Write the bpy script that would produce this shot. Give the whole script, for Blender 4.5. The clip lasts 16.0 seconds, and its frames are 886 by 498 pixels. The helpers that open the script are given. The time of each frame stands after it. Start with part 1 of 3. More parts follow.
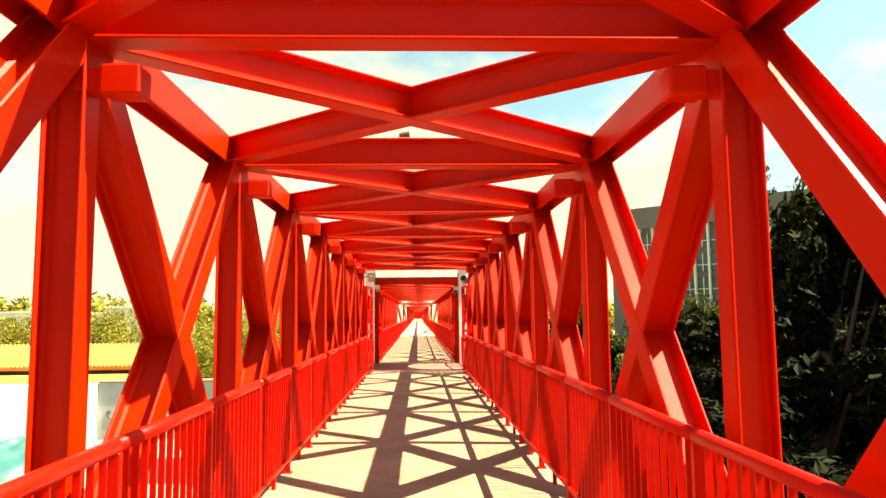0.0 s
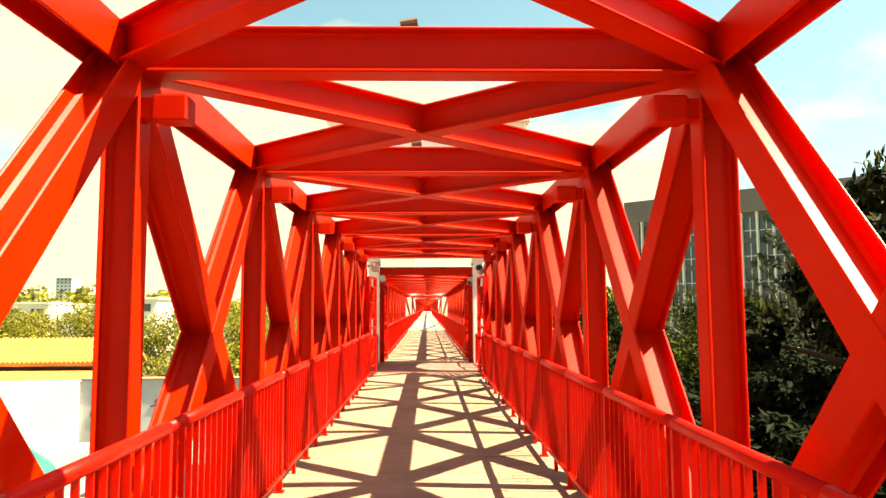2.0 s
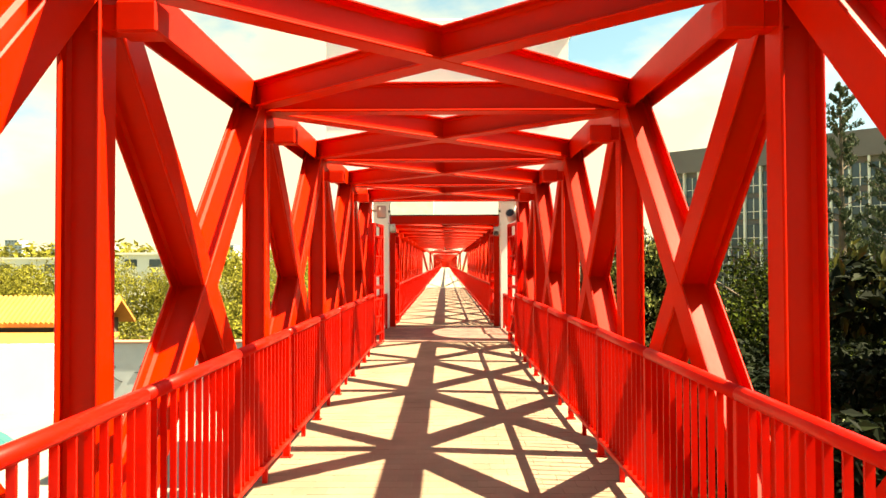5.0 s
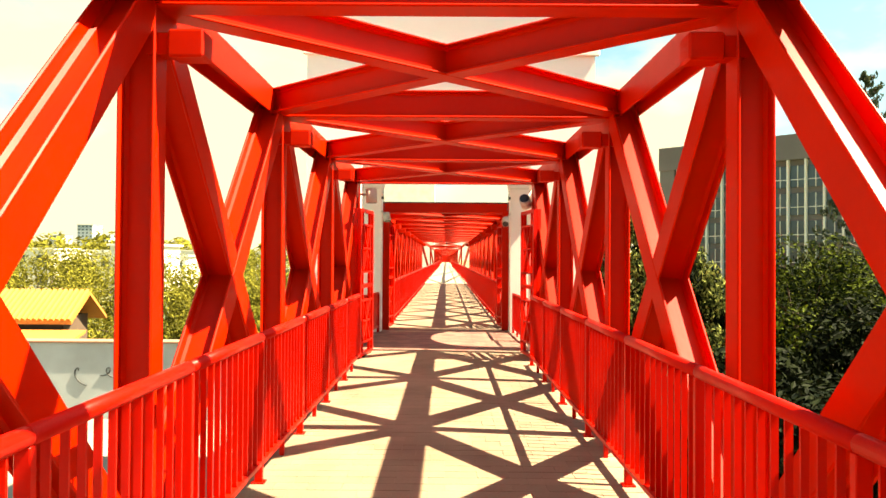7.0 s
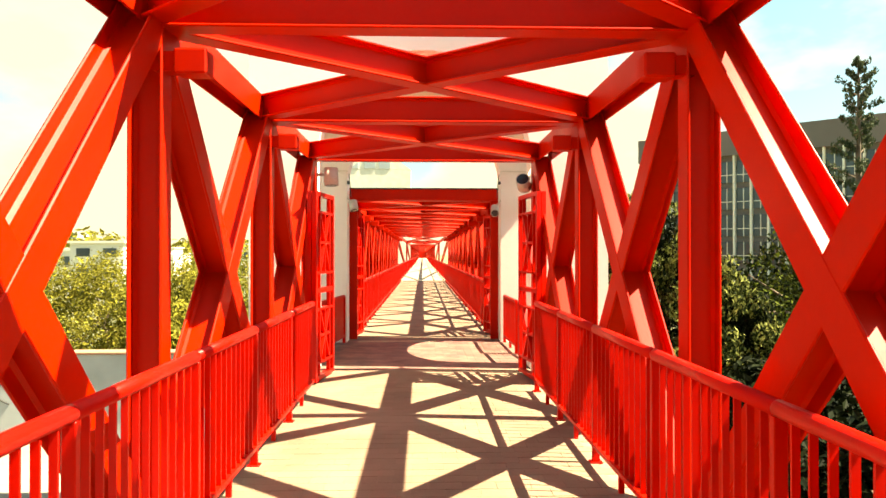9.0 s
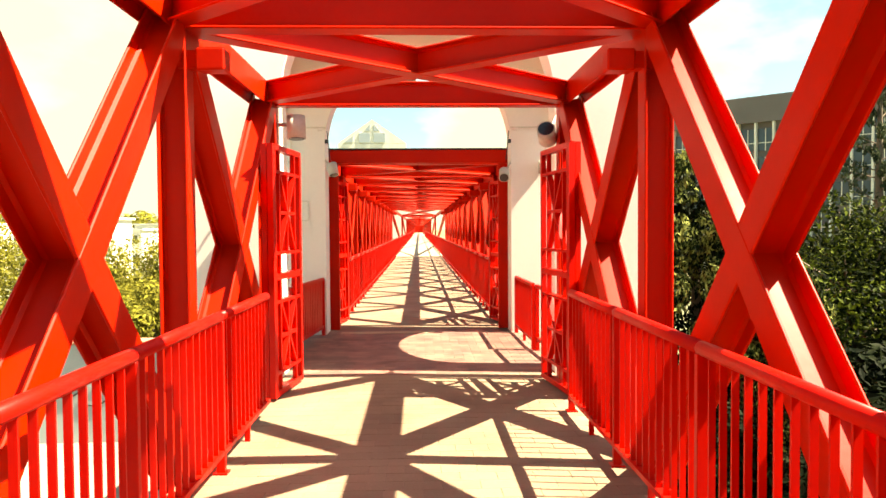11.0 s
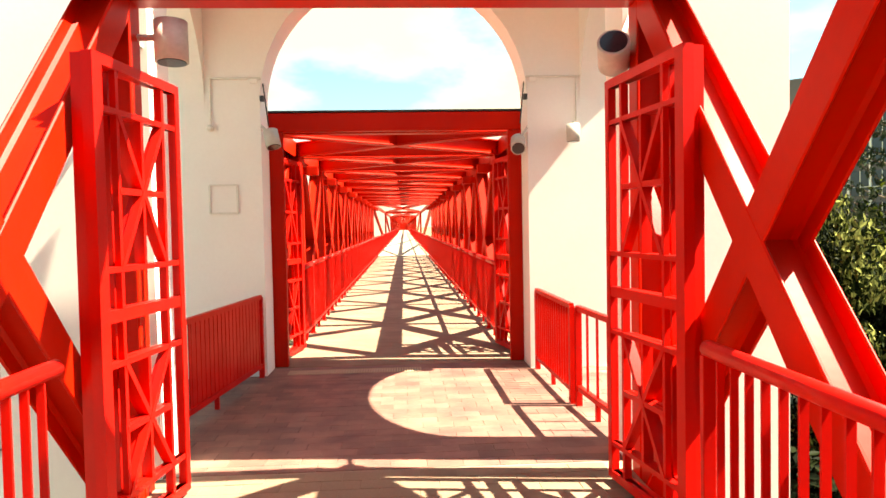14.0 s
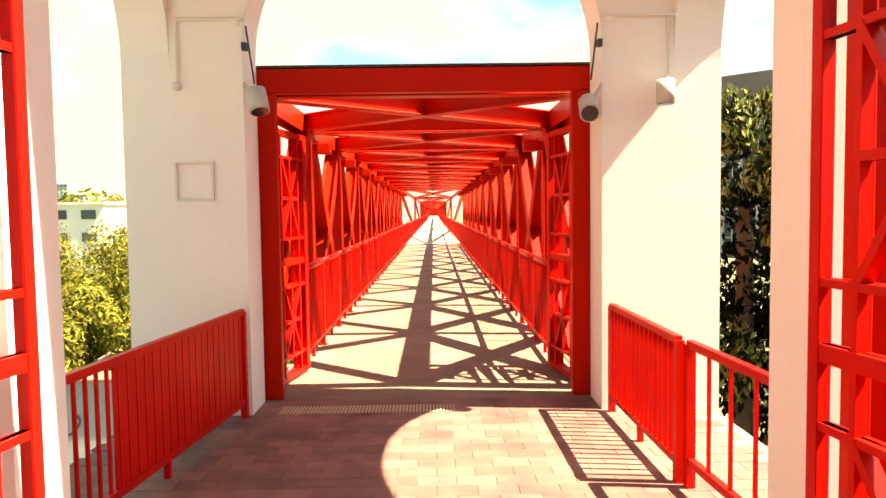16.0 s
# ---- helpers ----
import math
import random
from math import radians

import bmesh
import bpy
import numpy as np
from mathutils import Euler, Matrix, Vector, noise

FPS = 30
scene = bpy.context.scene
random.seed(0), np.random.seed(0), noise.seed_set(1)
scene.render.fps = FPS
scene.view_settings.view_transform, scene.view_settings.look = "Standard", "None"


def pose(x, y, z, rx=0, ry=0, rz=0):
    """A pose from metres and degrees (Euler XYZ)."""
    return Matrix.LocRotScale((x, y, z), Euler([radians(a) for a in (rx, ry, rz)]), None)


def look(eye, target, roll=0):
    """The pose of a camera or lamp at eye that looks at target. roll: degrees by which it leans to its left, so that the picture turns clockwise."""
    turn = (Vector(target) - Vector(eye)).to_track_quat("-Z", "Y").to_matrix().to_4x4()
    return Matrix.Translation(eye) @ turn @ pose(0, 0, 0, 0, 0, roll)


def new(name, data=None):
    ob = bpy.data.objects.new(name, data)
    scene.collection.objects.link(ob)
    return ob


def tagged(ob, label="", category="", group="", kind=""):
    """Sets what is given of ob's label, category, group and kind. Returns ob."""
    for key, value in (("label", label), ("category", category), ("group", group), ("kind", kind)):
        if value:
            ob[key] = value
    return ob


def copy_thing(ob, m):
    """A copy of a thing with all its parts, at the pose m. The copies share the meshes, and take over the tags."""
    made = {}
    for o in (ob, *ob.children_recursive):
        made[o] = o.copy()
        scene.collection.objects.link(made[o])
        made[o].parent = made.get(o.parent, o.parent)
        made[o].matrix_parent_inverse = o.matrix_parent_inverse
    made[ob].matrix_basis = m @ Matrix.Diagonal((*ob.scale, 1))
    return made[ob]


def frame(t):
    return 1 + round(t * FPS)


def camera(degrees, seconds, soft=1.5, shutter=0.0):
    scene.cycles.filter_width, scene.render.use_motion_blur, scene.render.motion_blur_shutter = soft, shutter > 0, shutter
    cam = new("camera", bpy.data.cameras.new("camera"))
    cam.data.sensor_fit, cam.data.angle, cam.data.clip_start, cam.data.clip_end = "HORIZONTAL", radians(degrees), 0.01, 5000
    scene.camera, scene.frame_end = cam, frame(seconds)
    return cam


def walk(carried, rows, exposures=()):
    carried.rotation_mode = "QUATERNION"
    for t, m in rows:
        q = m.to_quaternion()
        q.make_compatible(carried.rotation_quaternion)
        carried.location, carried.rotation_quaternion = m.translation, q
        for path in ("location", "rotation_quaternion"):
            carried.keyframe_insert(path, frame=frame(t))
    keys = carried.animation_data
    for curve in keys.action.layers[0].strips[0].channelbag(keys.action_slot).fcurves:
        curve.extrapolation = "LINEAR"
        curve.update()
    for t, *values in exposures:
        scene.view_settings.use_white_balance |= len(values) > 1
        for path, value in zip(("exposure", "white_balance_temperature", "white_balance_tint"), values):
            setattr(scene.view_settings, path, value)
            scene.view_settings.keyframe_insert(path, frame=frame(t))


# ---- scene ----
cam = camera(66.1, 16.0)
PATH = [
    (0, (0.038, -0.378, 1.735), (0.113, 1.611, 1.927), -0.6),
    (0.5, (0.009, 0.124, 1.727), (0.09, 2.116, 1.886), -0.7),
    (1, (0.036, 0.811, 1.739), (0.099, 2.807, 1.856), -0.3),
    (1.5, (0.03, 1.481, 1.752), (0.079, 3.477, 1.877), -0.1),
    (2, (0.02, 2.104, 1.781), (0.068, 4.096, 1.952), -0.3),
    (2.5, (0.010, 2.696, 1.797), (0.041, 4.688, 1.979), -0.1),
    (3, (0.0, 3.183, 1.787), (0.022, 5.176, 1.949), -0.9),
    (3.5, (0.002, 3.776, 1.728), (0.014, 5.772, 1.847), -0.6),
    (4, (0.022, 4.43, 1.759), (0.028, 6.43, 1.799), -0.6),
    (6.5, (0.02, 7.475, 1.722), (-0.003, 9.475, 1.771), 0.5),
    (7, (0.009, 8.085, 1.741), (0.0, 10.085, 1.769), 0.4),
    (7.5, (0.04, 8.694, 1.77), (0.031, 10.694, 1.774), 0.3),
    (8, (-0.004, 9.351, 1.765), (0.013, 11.351, 1.761), 0.3),
    (8.5, (0.0, 10.032, 1.763), (0.032, 12.032, 1.76), 0.1),
    (9, (-0.031, 10.618, 1.751), (0.029, 12.617, 1.766), -0.0),
    (11.5, (0.021, 13.427, 1.725), (0.089, 15.424, 1.652), -0.5),
    (12, (0.122, 13.915, 1.701), (0.158, 15.913, 1.626), -0.9),
    (12.5, (0.104, 14.532, 1.719), (0.157, 16.529, 1.637), -1.0),
    (13, (0.071, 15.1, 1.735), (0.155, 17.096, 1.643), -1.0),
    (13.5, (0.07, 15.667, 1.73), (0.17, 17.663, 1.64), -1.1),
    (14, (0.072, 16.289, 1.695), (0.185, 18.285, 1.626), -1.1),
    (14.5, (0.119, 16.855, 1.696), (0.212, 18.853, 1.651), -1.0),
    (15, (0.091, 17.343, 1.706), (0.166, 19.341, 1.67), -0.9),
    (15.5, (0.063, 17.778, 1.773), (0.115, 19.776, 1.702), -0.4),
    (16, (0.077, 18.299, 1.755), (0.102, 20.296, 1.645), -0.8),
]
walk(cam, [(r[0], look(*r[1:])) for r in PATH], [(0.0, 2.72, 8500, 4), (9.0, 2.74, 8500, 4), (14.0, 2.84, 7600, 8), (15.0, 2.84, 8300, 6), (16.0, 2.86, 8000, 7)])

# ---- world and sun ----
SUN_DIR = Vector((0.65, -0.08, 1.0)).normalized()      # towards the sun
world = bpy.data.worlds.new("sky")
scene.world = world
world.use_nodes = True
wn, wl = world.node_tree.nodes, world.node_tree.links
sky = wn.new("ShaderNodeTexSky")
sky.sky_type, sky.sun_disc = "NISHITA", False
sky.sun_elevation = math.asin(SUN_DIR.z)
sky.sun_rotation = math.atan2(SUN_DIR.x, SUN_DIR.y)
sky.dust_density, sky.ozone_density = 2.0, 2.5
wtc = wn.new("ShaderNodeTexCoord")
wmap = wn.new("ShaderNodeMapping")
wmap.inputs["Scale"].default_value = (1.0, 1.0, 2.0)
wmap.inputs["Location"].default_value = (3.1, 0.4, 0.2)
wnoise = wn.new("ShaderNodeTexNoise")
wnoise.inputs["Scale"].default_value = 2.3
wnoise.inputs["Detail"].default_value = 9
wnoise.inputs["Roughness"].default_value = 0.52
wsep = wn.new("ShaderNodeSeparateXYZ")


def wmath(op, a, b):
    n = wn.new("ShaderNodeMath")
    n.operation = op
    for k, v in enumerate((a, b)):
        if isinstance(v, (int, float)):
            n.inputs[k].default_value = v
        else:
            wl.new(v, n.inputs[k])
    return n.outputs[0]


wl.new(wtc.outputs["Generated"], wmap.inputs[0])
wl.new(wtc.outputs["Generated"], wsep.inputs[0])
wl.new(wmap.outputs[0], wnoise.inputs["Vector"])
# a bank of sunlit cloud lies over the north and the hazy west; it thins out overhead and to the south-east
# the Y term clears the unseen south, so less fill reaches south-facing steel
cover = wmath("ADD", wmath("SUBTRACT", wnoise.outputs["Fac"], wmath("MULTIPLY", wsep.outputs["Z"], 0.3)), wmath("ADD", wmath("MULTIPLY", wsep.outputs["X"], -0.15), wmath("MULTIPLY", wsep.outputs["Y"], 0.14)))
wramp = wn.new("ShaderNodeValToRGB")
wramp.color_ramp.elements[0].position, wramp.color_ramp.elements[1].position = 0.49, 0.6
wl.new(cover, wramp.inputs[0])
wsat = wn.new("ShaderNodeHueSaturation")
wsat.inputs["Hue"].default_value, wsat.inputs["Saturation"].default_value, wsat.inputs["Value"].default_value = 0.468, 1.08, 1.8
wl.new(sky.outputs[0], wsat.inputs["Color"])
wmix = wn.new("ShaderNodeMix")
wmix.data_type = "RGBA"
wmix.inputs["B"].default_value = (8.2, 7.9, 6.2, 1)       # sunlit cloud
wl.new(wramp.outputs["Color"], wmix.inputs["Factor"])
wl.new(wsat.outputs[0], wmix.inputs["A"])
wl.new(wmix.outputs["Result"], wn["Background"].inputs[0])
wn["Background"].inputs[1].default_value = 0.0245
sun = new("sun", bpy.data.lights.new("sun", "SUN"))
sun.data.energy, sun.data.angle, sun.data.color = 5.0, radians(0.5), (1, 0.93, 0.78)
sun.matrix_world = look(SUN_DIR * 50, (0, 0, 0))


# ---- materials ----
def mat(name, color, rough=0.5, metal=0.0, other=None, scale=2.0, spread=0.5, bump=0.0, fine=40.0, jitter=0.0, spec=0.5, grain=0.15):
    """Principled paint with large stains towards the colour other, fine grain and relief; jitter varies each object a little."""
    m = bpy.data.materials.new(name)
    m.use_nodes = True
    n, l = m.node_tree.nodes, m.node_tree.links
    b = n["Principled BSDF"]
    b.inputs["Metallic"].default_value = metal
    b.inputs["Specular IOR Level"].default_value = spec
    tc = n.new("ShaderNodeTexCoord")
    geo = n.new("ShaderNodeNewGeometry")
    big, small = n.new("ShaderNodeTexNoise"), n.new("ShaderNodeTexNoise")
    big.inputs["Scale"].default_value, big.inputs["Detail"].default_value = scale, 6
    small.inputs["Scale"].default_value, small.inputs["Detail"].default_value = fine, 4
    l.new(geo.outputs["Position"], big.inputs["Vector"])
    l.new(geo.outputs["Position"], small.inputs["Vector"])
    ramp = n.new("ShaderNodeValToRGB")
    ramp.color_ramp.elements[0].position, ramp.color_ramp.elements[1].position = 0.5 - spread / 2, 0.5 + spread / 2
    ramp.color_ramp.elements[0].color = (*color, 1)
    ramp.color_ramp.elements[1].color = (*(other or color), 1)
    l.new(big.outputs["Fac"], ramp.inputs[0])
    hsv = n.new("ShaderNodeHueSaturation")
    val = n.new("ShaderNodeMapRange")
    val.inputs["To Min"].default_value, val.inputs["To Max"].default_value = 1 - grain, 1 + grain
    l.new(small.outputs["Fac"], val.inputs["Value"])
    if jitter:
        info = n.new("ShaderNodeObjectInfo")
        j = n.new("ShaderNodeMapRange")
        j.inputs["To Min"].default_value, j.inputs["To Max"].default_value = 1 - jitter, 1 + jitter
        mul = n.new("ShaderNodeMath")
        mul.operation = "MULTIPLY"
        mixr = n.new("ShaderNodeMath")
        mixr.operation = "ADD"
        fr_ = n.new("ShaderNodeMath")
        fr_.operation = "FRACT"
        l.new(info.outputs["Random"], mixr.inputs[0])
        l.new(geo.outputs["Random Per Island"], mixr.inputs[1])
        l.new(mixr.outputs[0], fr_.inputs[0])
        l.new(fr_.outputs[0], j.inputs["Value"])
        l.new(j.outputs[0], mul.inputs[0])
        l.new(val.outputs[0], mul.inputs[1])
        l.new(mul.outputs[0], hsv.inputs["Value"])
    else:
        l.new(val.outputs[0], hsv.inputs["Value"])
    l.new(ramp.outputs[0], hsv.inputs["Color"])
    l.new(hsv.outputs[0], b.inputs["Base Color"])
    r = n.new("ShaderNodeMapRange")
    r.inputs["To Min"].default_value, r.inputs["To Max"].default_value = max(0.05, rough - 0.12), min(1, rough + 0.12)
    l.new(big.outputs["Fac"], r.inputs["Value"])
    l.new(r.outputs[0], b.inputs["Roughness"])
    if bump:
        bp = n.new("ShaderNodeBump")
        bp.inputs["Strength"].default_value, bp.inputs["Distance"].default_value = bump, 0.01
        l.new(small.outputs["Fac"], bp.inputs["Height"])
        l.new(bp.outputs[0], b.inputs["Normal"])
    return m


def leaf_mat(name, a, b_, trans=0.35, dark=0.3):
    """Leaves: colour varies from leaf to leaf; some light comes through."""
    m = bpy.data.materials.new(name)
    m.use_nodes = True
    n, l = m.node_tree.nodes, m.node_tree.links
    b = n["Principled BSDF"]
    b.inputs["Roughness"].default_value = 0.6
    geo = n.new("ShaderNodeNewGeometry")
    ramp = n.new("ShaderNodeValToRGB")
    ramp.color_ramp.elements[0].color, ramp.color_ramp.elements[1].color = (*a, 1), (*b_, 1)
    ramp.color_ramp.elements[0].position = dark
    b.inputs["Specular IOR Level"].default_value = 0.03
    l.new(geo.outputs["Random Per Island"], ramp.inputs[0])
    l.new(ramp.outputs[0], b.inputs["Base Color"])
    tr = n.new("ShaderNodeBsdfTranslucent")
    l.new(ramp.outputs[0], tr.inputs[0])
    mix = n.new("ShaderNodeMixShader")
    mix.inputs[0].default_value = trans
    l.new(b.outputs[0], mix.inputs[1])
    l.new(tr.outputs[0], mix.inputs[2])
    l.new(mix.outputs[0], n["Material Output"].inputs[0])
    return m


RED = mat("red_paint", (0.51, 0.0112, 0.0032), 0.42, other=(0.41, 0.0074, 0.0028), scale=1.3, bump=0.05, fine=25, jitter=0.05, spec=0.1, grain=0.06)
RED_RAIL = mat("red_rail_paint", (0.56, 0.0075, 0.005), 0.38, other=(0.45, 0.005, 0.005), scale=3, bump=0.05, fine=60, jitter=0.06, spec=0.12, grain=0.06)
WHITE = mat("white_lime_wall", (0.86, 0.83, 0.78), 0.85, other=(0.8, 0.76, 0.71), scale=0.9, spread=0.6, bump=0.05, fine=30, grain=0.03)
TILE = mat("paving_stone", (0.25, 0.125, 0.095), 0.6, other=(0.1, 0.045, 0.04), scale=2.6, spread=0.5, bump=0.25, fine=55, jitter=0.2)
JOINT = mat("paving_joint", (0.27, 0.185, 0.13), 0.9, other=(0.18, 0.12, 0.09), scale=3, bump=0.3)
DECK = mat("deck_paving_stone", (0.225, 0.155, 0.105), 0.75, other=(0.145, 0.092, 0.06), scale=1.1, spread=0.5, bump=0.15, fine=45, jitter=0.07)
TACTILE = mat("tactile_strip", (0.5, 0.42, 0.26), 0.7, other=(0.4, 0.32, 0.22), bump=0.2)
CONCRETE = mat("pale_concrete", (0.3, 0.25, 0.18), 0.85, other=(0.23, 0.19, 0.13), scale=0.7, bump=0.3)
GREYWALL = mat("grey_rendered_wall", (0.36, 0.39, 0.4), 0.9, other=(0.23, 0.245, 0.24), scale=0.55, spread=0.4, bump=0.3)
STEEL = mat("grey_lamp_metal", (0.52, 0.49, 0.45), 0.5, other=(0.42, 0.4, 0.36), scale=12)
DARK = mat("dark_glass", (0.02, 0.02, 0.025), 0.15)
BLACK = mat("black_cable", (0.03, 0.03, 0.03), 0.6)
CONDUIT = mat("white_conduit", (0.68, 0.65, 0.58), 0.6)
ROOF = mat("orange_roof_tile", (0.5, 0.2, 0.035), 0.8, other=(0.38, 0.13, 0.025), scale=1.5, bump=0.3)
BRICK = mat("brown_wall", (0.3, 0.16, 0.1), 0.9, other=(0.22, 0.12, 0.08), scale=1)
# eaves shade is put into this dark wall brown; the beam lamps share it
HUTWALL = mat("hut_wall", (0.1, 0.06, 0.04), 0.9, other=(0.06, 0.04, 0.028), scale=1.2)
GROUND = mat("scrub_ground", (0.13, 0.12, 0.06), 0.95, other=(0.07, 0.09, 0.035), scale=0.12, spread=0.4, bump=0.3, fine=3)
SAND = mat("sandy_yard", (0.22, 0.2, 0.165), 0.95, other=(0.17, 0.15, 0.12), scale=0.3, spread=0.5, bump=0.2, fine=6)
BUILD = mat("office_concrete", (0.17, 0.148, 0.142), 0.85, other=(0.12, 0.108, 0.106), scale=0.15, spread=0.5)
GLASS = mat("office_glass", (0.035, 0.05, 0.06), 0.12, other=(0.06, 0.08, 0.09), scale=0.25, spread=0.3)
HOUSE = mat("white_house", (0.72, 0.7, 0.64), 0.9, other=(0.6, 0.57, 0.5), scale=0.3)
TOWERM = mat("blue_grey_tower", (0.3, 0.36, 0.4), 0.6, other=(0.36, 0.4, 0.43), scale=0.1)
TEAL = mat("teal_plastic", (0.008, 0.082, 0.082), 0.6, other=(0.022, 0.11, 0.105), scale=1.5, spread=0.3)
BARK = mat("bark", (0.14, 0.1, 0.07), 0.95, other=(0.09, 0.065, 0.045), scale=3, bump=0.6, fine=18)
LEAF_OLIVE = leaf_mat("leaf_olive", (0.1, 0.095, 0.018), (0.29, 0.265, 0.04))
# sunlight is put into the colour of these upper sprays
LEAF_SUNLIT = leaf_mat("leaf_sunlit_spray", (0.012, 0.016, 0.004), (0.075, 0.075, 0.018), 0.2)
# shade is put into the colour of these near-black leaves
LEAF_SHADED = leaf_mat("leaf_dark", (0.003, 0.005, 0.002), (0.011, 0.015, 0.005), 0.08)
# pale tones here put sunlight into the vine's outer leaves
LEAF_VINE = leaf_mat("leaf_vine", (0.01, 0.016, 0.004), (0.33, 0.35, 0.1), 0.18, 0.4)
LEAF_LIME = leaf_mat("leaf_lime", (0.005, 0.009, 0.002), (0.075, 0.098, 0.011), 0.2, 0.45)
LEAF_PALM = leaf_mat("leaf_needles", (0.03, 0.045, 0.025), (0.07, 0.08, 0.04), 0.2)


# ---- mesh helpers ----
def part(name, bm, material, parent=None, label=""):
    me = bpy.data.meshes.new(name)
    bm.to_mesh(me)
    bm.free()
    me.materials.append(material)
    ob = new(name, me)
    if parent:
        ob.parent = parent
    if label:
        ob["label"] = label
    return ob


def again(ob, m, parent=None):
    """One more object on the mesh of a piece or part."""
    o = new(ob.name.split(".")[0], ob.data)
    o.parent = parent or ob.parent
    o.matrix_basis = m
    return o


def box(bm, x0, x1, y0, y1, z0, z1, bevel=0.0):
    m = Matrix.Translation(((x0 + x1) / 2, (y0 + y1) / 2, (z0 + z1) / 2)) @ Matrix.Diagonal((abs(x1 - x0), abs(y1 - y0), abs(z1 - z0), 1))
    vs = bmesh.ops.create_cube(bm, size=1, matrix=m)["verts"]
    if bevel:
        es = list({e for v in vs for e in v.link_edges})
        bmesh.ops.bevel(bm, geom=es, offset=bevel, segments=1, affect="EDGES")
    return bm


def bar(bm, a, b, w, d=None, side=(1, 0, 0)):
    """A rectangular bar from a to b, w wide along side and d deep."""
    a, b = Vector(a), Vector(b)
    n = (b - a).normalized()
    u = Vector(side)
    u = u - n * u.dot(n)
    u = u.normalized() if u.length > 1e-4 else n.orthogonal().normalized()
    v = n.cross(u)
    m = Matrix((u, v, n)).transposed().to_4x4()
    m.translation = (a + b) / 2
    bmesh.ops.create_cube(bm, size=1, matrix=m @ Matrix.Diagonal((w, d or w, (b - a).length, 1)))
    return bm


def tube(bm, a, b, r, r2=None, seg=12):
    a, b = Vector(a), Vector(b)
    m = (b - a).to_track_quat("Z", "Y").to_matrix().to_4x4()
    m.translation = (a + b) / 2
    bmesh.ops.create_cone(bm, cap_ends=True, segments=seg, radius1=r, radius2=r if r2 is None else r2, depth=(b - a).length, matrix=m)
    return bm


def smooth(ob):
    for p in ob.data.polygons:
        p.use_smooth = len(p.vertices) == 4
    return ob


def hbeam(a, b, across, depth, width, flange=0.019, web=0.012):
    """A rolled H section from a to b; across points from flange to flange."""
    a, b = Vector(a), Vector(b)
    d = (b - a).normalized()
    u = Vector(across)
    u = (u - d * u.dot(d)).normalized()
    v = d.cross(u)
    D, B, T, S, F = depth / 2, width / 2, flange, web / 2, 0.018
    C = min(0.007, T * 0.4)
    quarter = [(D, B - C), (D - C, B), (D - T + C, B), (D - T, B - C), (D - T, S + F), (D - T - F, S)]
    sec = quarter + [(-p, q) for p, q in reversed(quarter)] + [(-p, -q) for p, q in quarter] + [(p, -q) for p, q in reversed(quarter)]
    bm = bmesh.new()
    r0 = [bm.verts.new(a + u * p + v * q) for p, q in sec]
    r1 = [bm.verts.new(b + u * p + v * q) for p, q in sec]
    n = len(sec)
    for i in range(n):
        j = (i + 1) % n
        bm.faces.new((r0[i], r0[j], r1[j], r1[i]))
    bm.faces.new(r0[::-1]), bm.faces.new(r1)
    bmesh.ops.recalc_face_normals(bm, faces=bm.faces[:])
    return bm


# ---- truss spans ----
L, Y0 = 2.95, 3.04
CX, ZT, ZB = 1.705, 3.262, -0.2      # truss planes, axes of top and bottom chords
DEP, WID, ZD = 0.21, 0.175, 0.0      # columns; foot of the diagonals' axes
BW, DD, DX = 0.205, 0.245, 1.725        # diagonals: flange width, depth, axis
END1 = Y0 + 6 * L


def span(y0, n, bay, drop, label, slim=1.0):
    root = tagged(new("truss_span"), label, "bridge", "bridge spans")
    zt = ZT - drop

    def put(name, a, b, across, dep, wid):
        return part(name, hbeam(a, b, across, dep * slim, wid * slim), RED, root)

    for i in range(n + 1):
        y = y0 + i * bay
        for s in (-1, 1):
            put("column", (s * CX, y, ZB), (s * CX, y, zt - 0.13), (1, 0, 0), DEP, WID - 0.012)
            if 0 < i or y0 < 10:
                if abs(y - END1) > 0.5 and slim == 1:
                    blk = box(bmesh.new(), s * 1.435 - 0.1, s * 1.435 + 0.1, y - 0.08, y + 0.08, zt - 0.417, zt - 0.262, 0.012)
                    box(blk, s * 1.53, s * 1.66, y - 0.06, y + 0.06, zt - 0.4, zt - 0.28)
                    part("node_block", blk, RED, root)
            if i < n:
                put("top_chord", (s * 1.775, y, zt), (s * 1.775, y + bay, zt), (1, 0, 0), 0.2, 0.26)
                put("bottom_chord", (s * CX, y, ZB - 0.12), (s * CX, y + bay, ZB - 0.12), (0, 0, 1), 0.24, 0.2)
                e = 0.04
                if slim == 1:
                    put("diagonal", (s * DX, y + e, ZD), (s * DX, y + bay - e, zt - 0.06), (1, 0, 0), DD, BW)
                put("diagonal", (s * DX, y + e, zt - 0.06), (s * DX, y + bay - e, ZD), (1, 0, 0), DD - 0.008, BW)
        put("cross_beam", (-1.67, y, zt), (1.67, y, zt), (0, 0, 1), 0.27, 0.17)
        put("deck_beam", (-CX, y, -0.22), (CX, y, -0.22), (0, 0, 1), 0.2, 0.14)
        if i < n:
            put("top_brace", (-1.67, y + 0.1, zt), (1.67, y + bay - 0.1, zt), (0, 0, 1), 0.244, 0.17)
            put("top_brace", (1.67, y + 0.1, zt), (-1.67, y + bay - 0.1, zt), (0, 0, 1), 0.238, 0.17)
    return root


